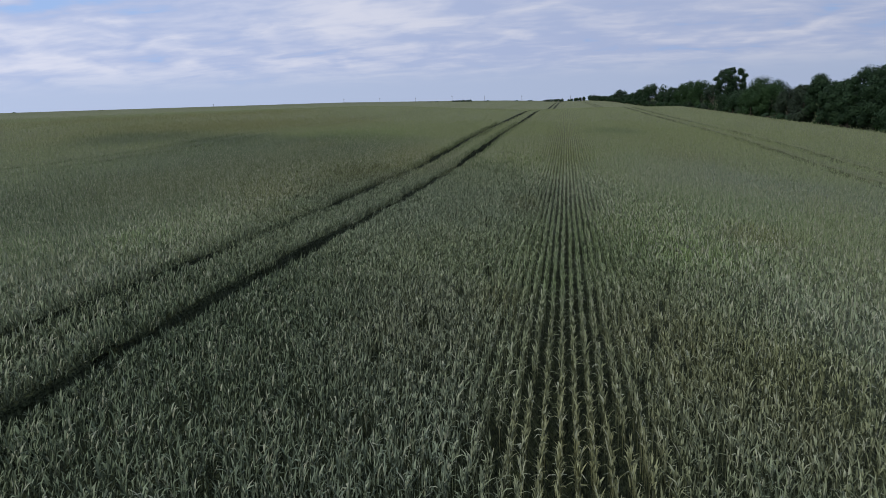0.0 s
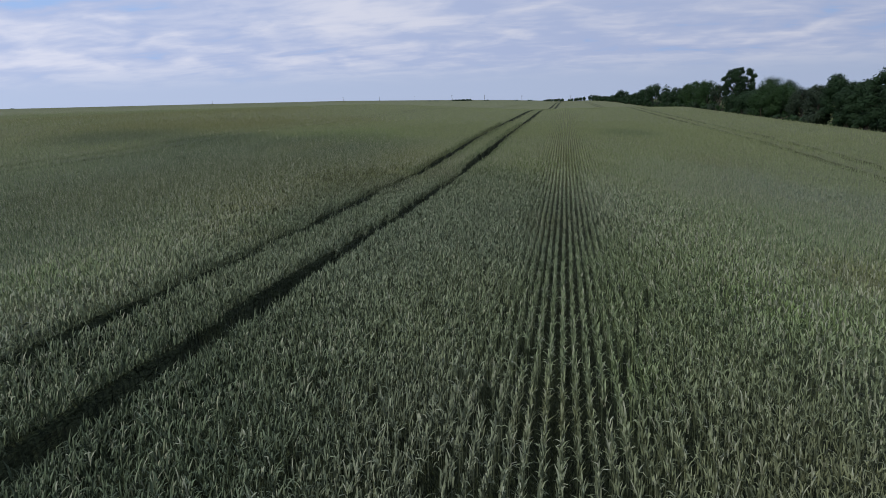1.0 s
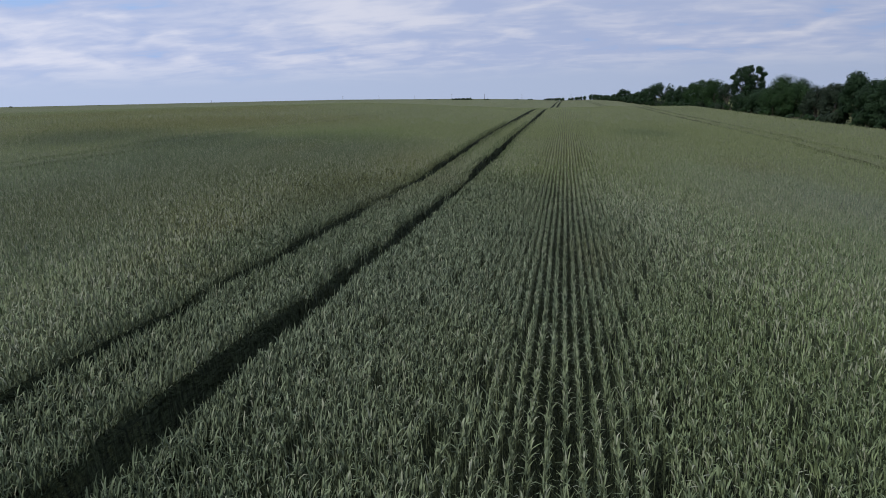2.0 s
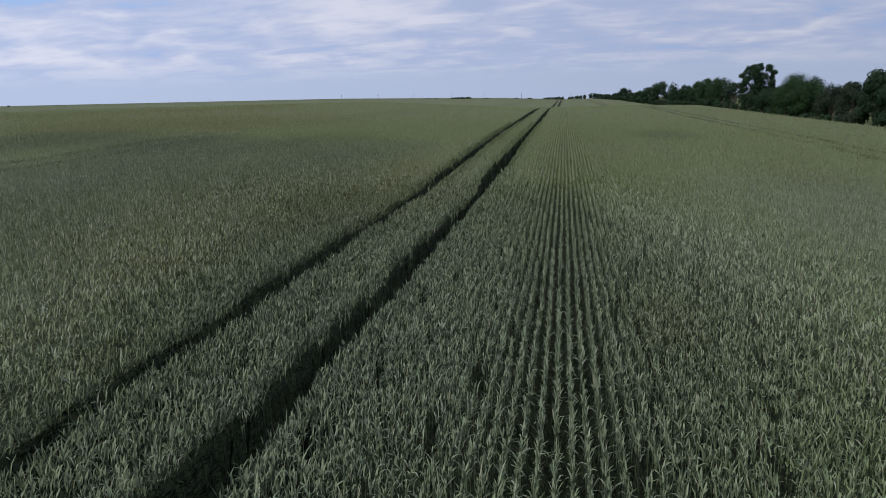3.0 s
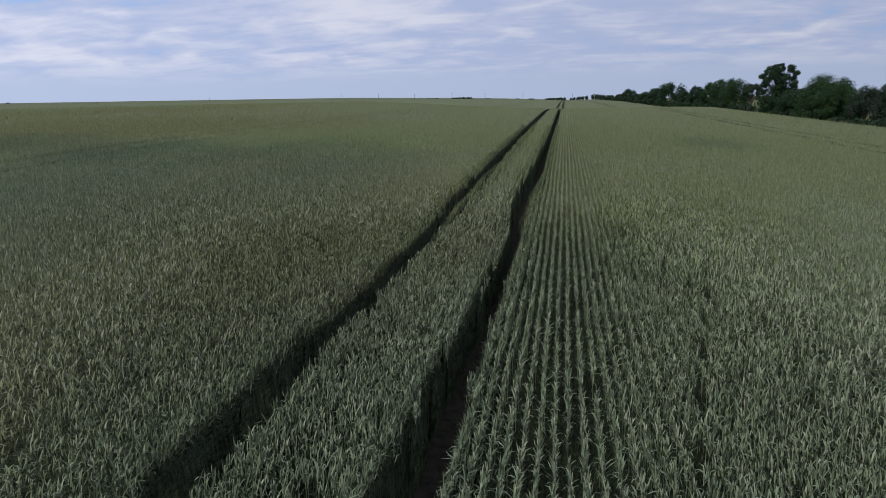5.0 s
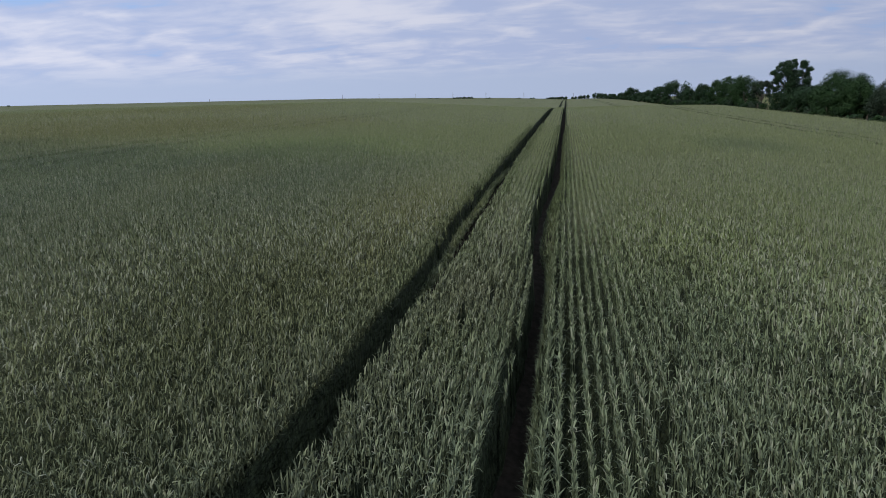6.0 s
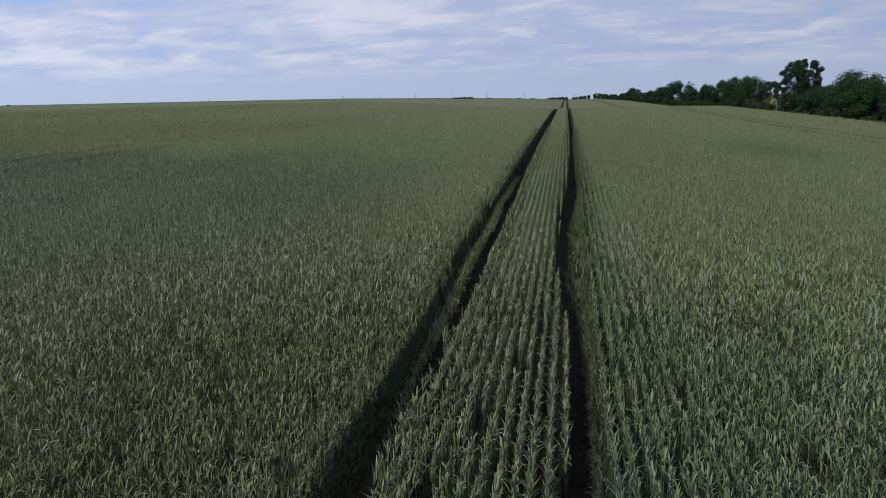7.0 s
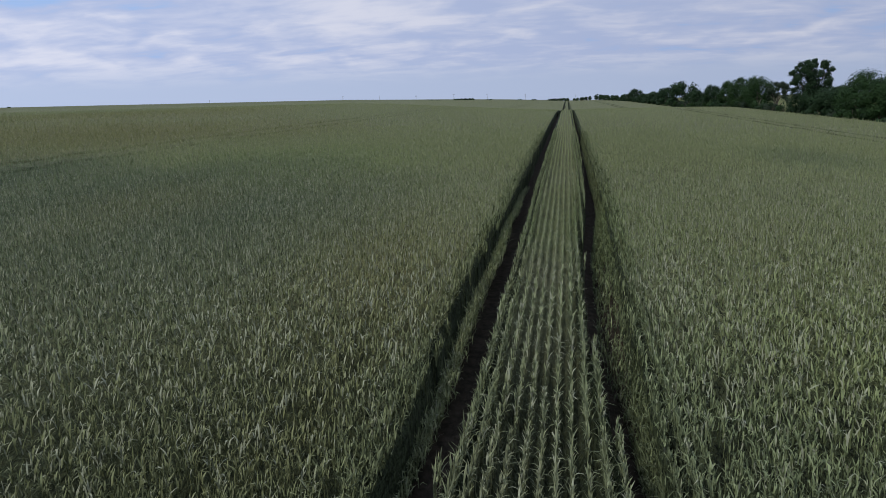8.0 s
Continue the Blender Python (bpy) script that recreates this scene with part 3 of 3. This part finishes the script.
near_x = np.unique(np.concatenate([np.arange(round(-5.31 / (ROW / 2)), round(9.44 / (ROW / 2)) + 1) * (ROW / 2), np.arange(-46, 47) * (ROW / 4)]))
near_y = np.unique(np.concatenate([np.arange(1.0, 40, 0.25), np.arange(40, 70, 0.7), np.arange(70, 112.1, 1.5)]))
X0, X1, Y0, Y1 = near_x[0], near_x[-1], near_y[0], near_y[-1]
tram_cols = np.array([c + s * e for c in TRAMLINES for s in (-1, 1) for e in (0.40, 0.47, 0.55, 0.8, 1.08, 1.17, 1.26)])
wide_x = np.unique(np.concatenate([far_x[far_x < FIELD_RIGHT], tram_cols, [X0, X1, FIELD_RIGHT]]))
wide_y = np.unique(np.concatenate([far_y, np.arange(2, 60, 0.5), [Y0, Y1]]))


def patch(xs, ys):
    v, f = sheet(xs, ys, canopy_height)
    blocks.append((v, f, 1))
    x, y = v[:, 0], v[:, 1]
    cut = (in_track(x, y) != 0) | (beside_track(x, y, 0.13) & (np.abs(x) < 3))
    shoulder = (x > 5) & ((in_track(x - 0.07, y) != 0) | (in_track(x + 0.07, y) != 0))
    # tint 0 is the painted shade: track sides, and low gaps near the lane
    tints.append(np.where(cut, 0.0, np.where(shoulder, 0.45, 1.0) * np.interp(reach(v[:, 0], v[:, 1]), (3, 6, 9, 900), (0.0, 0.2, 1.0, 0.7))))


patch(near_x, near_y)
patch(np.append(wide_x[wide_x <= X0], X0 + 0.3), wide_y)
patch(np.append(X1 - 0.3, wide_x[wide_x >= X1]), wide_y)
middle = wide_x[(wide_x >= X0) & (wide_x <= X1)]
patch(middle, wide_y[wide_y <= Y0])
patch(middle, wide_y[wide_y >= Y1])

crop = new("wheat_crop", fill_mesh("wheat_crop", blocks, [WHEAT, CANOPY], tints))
tagged(crop, "grey-green standing wheat in narrow drilled rows with ripening patches", "wheat", kind="stuff")


# ---------------------------------------------------------------- wheel tracks
def wheel_track(n, centre, side, seed):
    """A pressed wheel rut in the soil between the rows, with lug marks and crumbled edges."""
    ys = np.concatenate([np.arange(-58, 1, 1.0), np.arange(1, 60, 0.25), np.arange(60, 130, 1.0)])
    xs = (np.linspace(-0.15, 1.30, 30) if side > 0 and n == 0 else np.linspace(0.40, 1.50, 24)) * side + centre

    def height(x, y):
        a, b = track_edges(n, side, y)
        u = (side * (x - centre) - (a + b) / 2) / ((b - a) / 2)
        rut = -0.05 * np.exp(-(u * 1.3) ** 2) - 0.03 * np.clip(np.abs(u) - 1, 0, 2)
        clod = 0.012 * np.sin(x * 31 + y * 17 + seed) * np.sin(y * 23 - x * 11) + 0.010 * np.sin(y * 9 + seed)
        return land(x, y) + 0.065 + rut + clod

    v, f = sheet(np.sort(xs), ys, height)
    ob = new("wheel_track", fill_mesh("wheel_track", [(v, f, 0)], [SOIL]))
    return tagged(ob, "dark bare soil wheel track pressed between the wheat rows", "wheel track", "tramline wheel tracks", "structure")


for n, c in enumerate(TRAMLINES):
    for side in (-1, 1):
        wheel_track(n, c, side, n * 3 + side)


# ---------------------------------------------------------------- trees and shrubs
def part(name, mesh, parent, label=""):
    ob = new(name, mesh)
    ob.parent = parent
    return tagged(ob, label)


def tube(name, pts, radii, sides=7):
    """A tapered, bent tube along pts."""
    pts = np.array(pts, float)
    ways = np.gradient(pts, axis=0)
    vs = []
    for p, w, r in zip(pts, ways, radii):
        w = Vector(w).normalized()
        a = w.orthogonal().normalized()
        b = w.cross(a)
        vs.append([p + r * (math.cos(k * 2 * math.pi / sides) * np.array(a) + math.sin(k * 2 * math.pi / sides) * np.array(b)) for k in range(sides)])
    v = np.array(vs).reshape(-1, 3)
    i = np.arange(sides)
    f = np.concatenate([np.stack([s * sides + i, s * sides + (i + 1) % sides, (s + 1) * sides + (i + 1) % sides, (s + 1) * sides + i], 1) for s in range(len(pts) - 1)])
    return fill_mesh(name, [(v, f, 0)], [BARK])


def leaf_cloud(name, lobes, count, size, mat, r):
    """Leaves as small folded blades scattered through round clumps, thickest towards their skins."""
    lobes = np.array(lobes)
    share = lobes[:, 3] ** 2 / (lobes[:, 3] ** 2).sum()
    pick = r.choice(len(lobes), count, p=share)
    way = r.normal(0, 1, (count, 3))
    way /= np.linalg.norm(way, axis=1)[:, None]
    way[:, 2] = np.where(way[:, 2] < -0.80, -way[:, 2], way[:, 2])
    # each clump breaks up into smaller sprays
    spray = 1 + 0.26 * np.sin(way[:, 0] * 9 + pick) * np.sin(way[:, 1] * 8 + 2 * pick) * np.sin(way[:, 2] * 9)
    depth = np.clip(r.normal(0.80, 0.20, count), 0.2, 1.06) * spray
    c = lobes[pick, :3] + way * (lobes[pick, 3] * depth)[:, None] * np.array([1, 1, 0.85])
    face = way * 1.5 + r.normal(0, 0.26, (count, 3)) + np.array([0, 0, 0.3])
    a = np.cross(face, r.normal(0, 1, (count, 3)))
    a /= np.linalg.norm(a, axis=1)[:, None]
    b = np.cross(face, a)
    b /= np.linalg.norm(b, axis=1)[:, None]
    s = (size * r.uniform(0.6, 1.35, count))[:, None]
    v = np.stack([c - a * s * 0.62, c - b * s * 0.42, c + a * s * 0.62, c + b * s * 0.42 + face * s * 0.10], 1).reshape(-1, 3)
    f = np.arange(count * 4).reshape(-1, 4)
    tint = np.repeat(np.clip(r.normal(0.45, 0.08, count), 0, 1), 4)
    return fill_mesh(name, [(v, f, 0)], [mat], [tint])


def tree(x, y, h, wide, mat, label, seed, low=0.25, lobes=11, leaves=3600, size=0.34, lobe=0.46, trunk=0.16, core=0, category="tree", group="hedgerow trees", name="tree"):
    """A field tree: bent tapered trunk, limbs that reach each large clump, and a crown of leaves."""
    r = np.random.default_rng(seed)
    base = new(name)
    base.location = (x, y, float(land(x, y)) - 0.05)
    tagged(base, label, category, group)
    sway = r.normal(0, 0.05 * h, 2)
    top = h * 0.80
    spine = [(sway[0] * k * k * 0.4, sway[1] * k * k * 0.4, top * k) for k in np.linspace(0, 1, 6)]
    part("trunk", tube("trunk", spine, np.linspace(trunk, 0.03, 6) * (1 + 0.5 * (np.arange(6) == 0))), base)
    mid, half = h * (1 + low) / 2, h * (1 - low) / 2
    balls = []
    for k in range(lobes):
        up = -0.92 + 1.9 * (k + 0.5) / lobes
        ring = math.sqrt(max(0.04, 1 - up * up)) if up > 0 else math.sqrt(1 - 0.45 * up * up)
        a = k * 2.4 + r.normal(0, 0.4)
        rad = min(wide, half * 1.2) * lobe * r.uniform(0.55, 1.25)
        out = max(0.0, wide - rad * 0.85) * ring * r.uniform(0.7, 1.08)
        z = mid + max(0.1, half - rad * 0.9) * up * r.uniform(0.92, 1.04)
        balls.append((math.cos(a) * out, math.sin(a) * out, max(z, rad * 0.7), rad))
    balls += [(r.normal(0, 0.1) * wide, r.normal(0, 0.1) * wide, h * (0.40 + 0.42 * (k + 0.5) / core), wide * 0.42) for k in range(core)]
    for k, (bx, by, bz, rad) in enumerate(balls[:: max(1, lobes // 7)]):
        j = min(4, max(1, int(5 * min(0.9, bz / h * 0.62))))
        s = spine[j]
        bend = [(s[0] + (bx - s[0]) * q, s[1] + (by - s[1]) * q, s[2] + (bz - s[2]) * (q + 0.25 * q * (1 - q))) for q in np.linspace(0, 1, 4)]
        part("limb", tube("limb", bend, np.linspace(trunk * 0.45, 0.02, 4), 5), base)
    part("crown", leaf_cloud("crown", balls, leaves, size, mat, r), base)
    return base


DEEP, FRESH, GREY = LEAF_DEEP, LEAF_FRESH, LEAF_GREY
ROUND = "full round deep-green broadleaf tree in the hedgerow"


def top_to_h(x, y, top):
    return top - float(land(x, y))


# the tall tree stands over the rest with an open, tufted crown
tree(34.5, 125.5, top_to_h(34.5, 125.5, 6.7), 3.0, DEEP, "tall dark tree with an open tufted crown above the hedge", 11, low=0.36, lobes=72, leaves=15000, size=0.16, lobe=0.165, trunk=0.24, core=3)
for k, (x, y, top, wide, mat, label) in enumerate((
    (36.0, 66.0, 4.9, 3.2, DEEP, ROUND),
    (35.8, 69.8, 5.1, 2.8, DEEP, ROUND),
    (35.4, 73.0, 5.2, 2.7, DEEP, "broad dark-green tree with a lumpy crown beside the field"),
    (35.2, 77.3, 4.0, 2.2, DEEP, ROUND),
    (35.5, 81.0, 3.7, 2.4, DEEP, ROUND),
    (35.0, 84.6, 4.6, 2.1, DEEP, "dark-green tree with an uneven knobbly top"),
    (36.0, 111.0, 4.8, 3.9, FRESH, "broad fresh-green dome-shaped tree in the hedgerow"),
    (35.0, 105.0, 3.7, 2.6, FRESH, "low fresh-green tree leaning on its larger neighbour"),
    (35.6, 117.5, 2.9, 2.4, DEEP, "low dark tree closing the hedge beside the tall tree"),
    (35.0, 154.0, 5.0, 3.3, FRESH, "mid-green round tree in a closed row"),
    (35.0, 164.0, 5.1, 3.4, FRESH, "mid-green round tree in a closed row"),
    (35.0, 176.0, 4.4, 2.7, FRESH, "mid-green round tree in a closed row"),
    (35.0, 192.0, 3.7, 2.6, DEEP, "mid-green round tree in a closed row"),
    (35.0, 211.0, 2.6, 2.2, DEEP, "small dark round tree in the gap of the row"),
    (35.0, 236.0, 5.3, 5.6, DEEP, "large dark dome-shaped tree standing free at a gap"),
    (35.0, 268.0, 3.6, 3.8, DEEP, "dark round tree beside a larger dome"),
    (35.0, 300.0, 1.9, 3.6, DEEP, "small dark round tree far along the hedge"),
    (35.0, 330.0, 1.0, 3.6, DEEP, "small dark round tree far along the hedge"),
    (35.0, 375.0, 3.4, 4.6, DEEP, "far dark dome-shaped tree above the hedge"),
    (35.0, 425.0, 0.4, 4.5, DEEP, "small dark round tree far along the hedge"),
    (35.0, 500.0, -1.0, 5.5, DEEP, "far dark hedge tree, low and round"),
    (35.0, 580.0, -1.4, 6.0, DEEP, "far dark hedge tree, low and round"),
    (35.0, 670.0, -1.6, 6.5, DEEP, "far dark hedge tree, low and round"),
    (35.0, 770.0, -1.6, 6.0, DEEP, "far dark hedge tree, low and round"),
)):
    far = y > 220
    tree(x, y, top_to_h(x, y, top), wide, mat, label, 100 + k, low=0.0, leaves=3000 if far else 12000, size=0.42 if far else 0.165, lobes=26, lobe=0.36)
# open-crowned small trees, with sky between the twigs
tree(35.2, 142.5, top_to_h(35.2, 142.5, 3.8), 2.2, GREY, "thin grey-green tree with bare stems showing below", 21, low=0.34, lobes=24, leaves=4600, size=0.15, lobe=0.24)
tree(36.0, 98.5, top_to_h(36, 98.5, 3.2), 2.2, GREY, "sparse grey-green tree with bare twigs showing", 22, low=0.06, lobes=26, leaves=7000, size=0.15, lobe=0.36)
tree(35.5, 91.5, top_to_h(35.5, 91.5, 3.5), 1.8, GREY, "sparse grey-green tree with bare twigs showing", 23, low=0.05, lobes=26, leaves=7400, size=0.15, lobe=0.38)


def shrub(x, y, h, wide, mat, seed, label="dense dark shrub at the foot of the hedgerow", leaves=1000, size=0.22):
    return tree(x, y, h, wide, mat, label, seed, low=0.02, lobes=6, leaves=leaves, size=size, lobe=0.52, trunk=0.05, category="shrub", group="hedgerow shrubs", name="shrub")


r = np.random.default_rng(5)
for k in range(58):
    y = 61 + k * 3.4 + r.uniform(-0.8, 0.8)
    if 206 < y < 214:
        continue
    x = 34.0 + r.uniform(-0.9, 1.4)
    h = r.uniform(1.2, 2.3) * (0.75 if 139 < y < 146 else 0.6 if 95 < y < 101 else 1) + (0.5 if y > 140 else 0)
    shrub(x, y, h, r.uniform(1.6, 2.3), (DEEP, DEEP, FRESH, GREY)[k % 4], 300 + k)
for k in range(26):
    y = 262 + k * 8 + r.uniform(-2, 2)
    shrub(34.5 + r.uniform(-1, 1.5), y, r.uniform(2.2, 3.4), r.uniform(2.8, 3.8), DEEP, 380 + k, "far dark shrub at the foot of the hedgerow", 900, 0.42)
for k, (x, y, top, wide) in enumerate(((34.8, 119.0, 2.9, 2.3), (35.0, 128.5, 3.2, 2.9), (34.6, 123.5, 3.0, 2.7))):
    shrub(x, y, top_to_h(x, y, top), wide, DEEP, 400 + k, "tall dark shrub below the tall tree", 3000)

# low trees and copses on the skyline
for k, (x, y, top, wide) in enumerate((
    (-1457, 1500, 5.0, 5.5), (-1315, 1500, 1.2, 4.5), (-1187, 1500, 0.6, 4.0),
    (-184, 900, -2.9, 3.5), (-174, 900, -2.8, 4.0), (-148, 900, -2.2, 4.0), (-143, 900, -2.4, 3.5), (-137, 900, -2.0, 4.0), (-132, 900, -2.4, 3.5), (-127, 900, -1.9, 3.6),
    (-103, 900, -4.0, 4.5), (-62, 900, -5.2, 3.0), (-43, 900, -5.6, 3.8),
    (-19, 800, -4.6, 3.5), (-14, 800, -4.2, 3.5), (-9, 800, -4.3, 3.5), (-4, 800, -4.0, 3.5), (0, 800, -4.2, 3.0),
    (10, 800, -4.6, 3.5), (15, 800, -4.0, 3.8), (20, 800, -3.4, 4.0), (25, 800, -2.5, 3.8),
)):
    tree(x, y, max(1.8, top_to_h(x, y, top - 1.2)), wide, DEEP, "small dark tree on the far skyline", 500 + k, low=0.05, lobes=6, leaves=420, size=1.0, trunk=0.25, group="skyline trees")


# ---------------------------------------------------------------- power line on the skyline
def power_pole(x, y, h):
    """A timber line pole with a cross arm and three pin insulators."""
    base = new("power_pole")
    base.location = (x, y, float(land(x, y)))
    tagged(base, "thin grey timber power line pole on the skyline", "power pole", "power line poles")
    part("pole", tube("pole", [(0, 0, 0), (0, 0, h * 0.5), (0.03, 0, h)], (0.24, 0.20, 0.15), 8), base)
    part("cross_arm", tube("cross_arm", [(-1.1, 0, h - 0.5), (0, 0, h - 0.5), (1.1, 0, h - 0.5)], (0.09, 0.10, 0.09), 6), base)
    for k in (-0.95, 0.0, 0.95):
        z = h if k == 0 else h - 0.42
        part("insulator", tube("insulator", [(k, 0, z), (k, 0, z + 0.12), (k, 0, z + 0.28)], (0.05, 0.09, 0.04), 6), base)


for x, y, h in ((-346, 1000, 8.0), (-286, 1000, 8.0), (-228, 1000, 7.5), (-169, 1000, 9.5), (-61, 1000, 9.5), (-576, 1000, 6.5), (-118, 1000, 9.0), (12, 1000, 9.0)):
    power_pole(x, y, h)
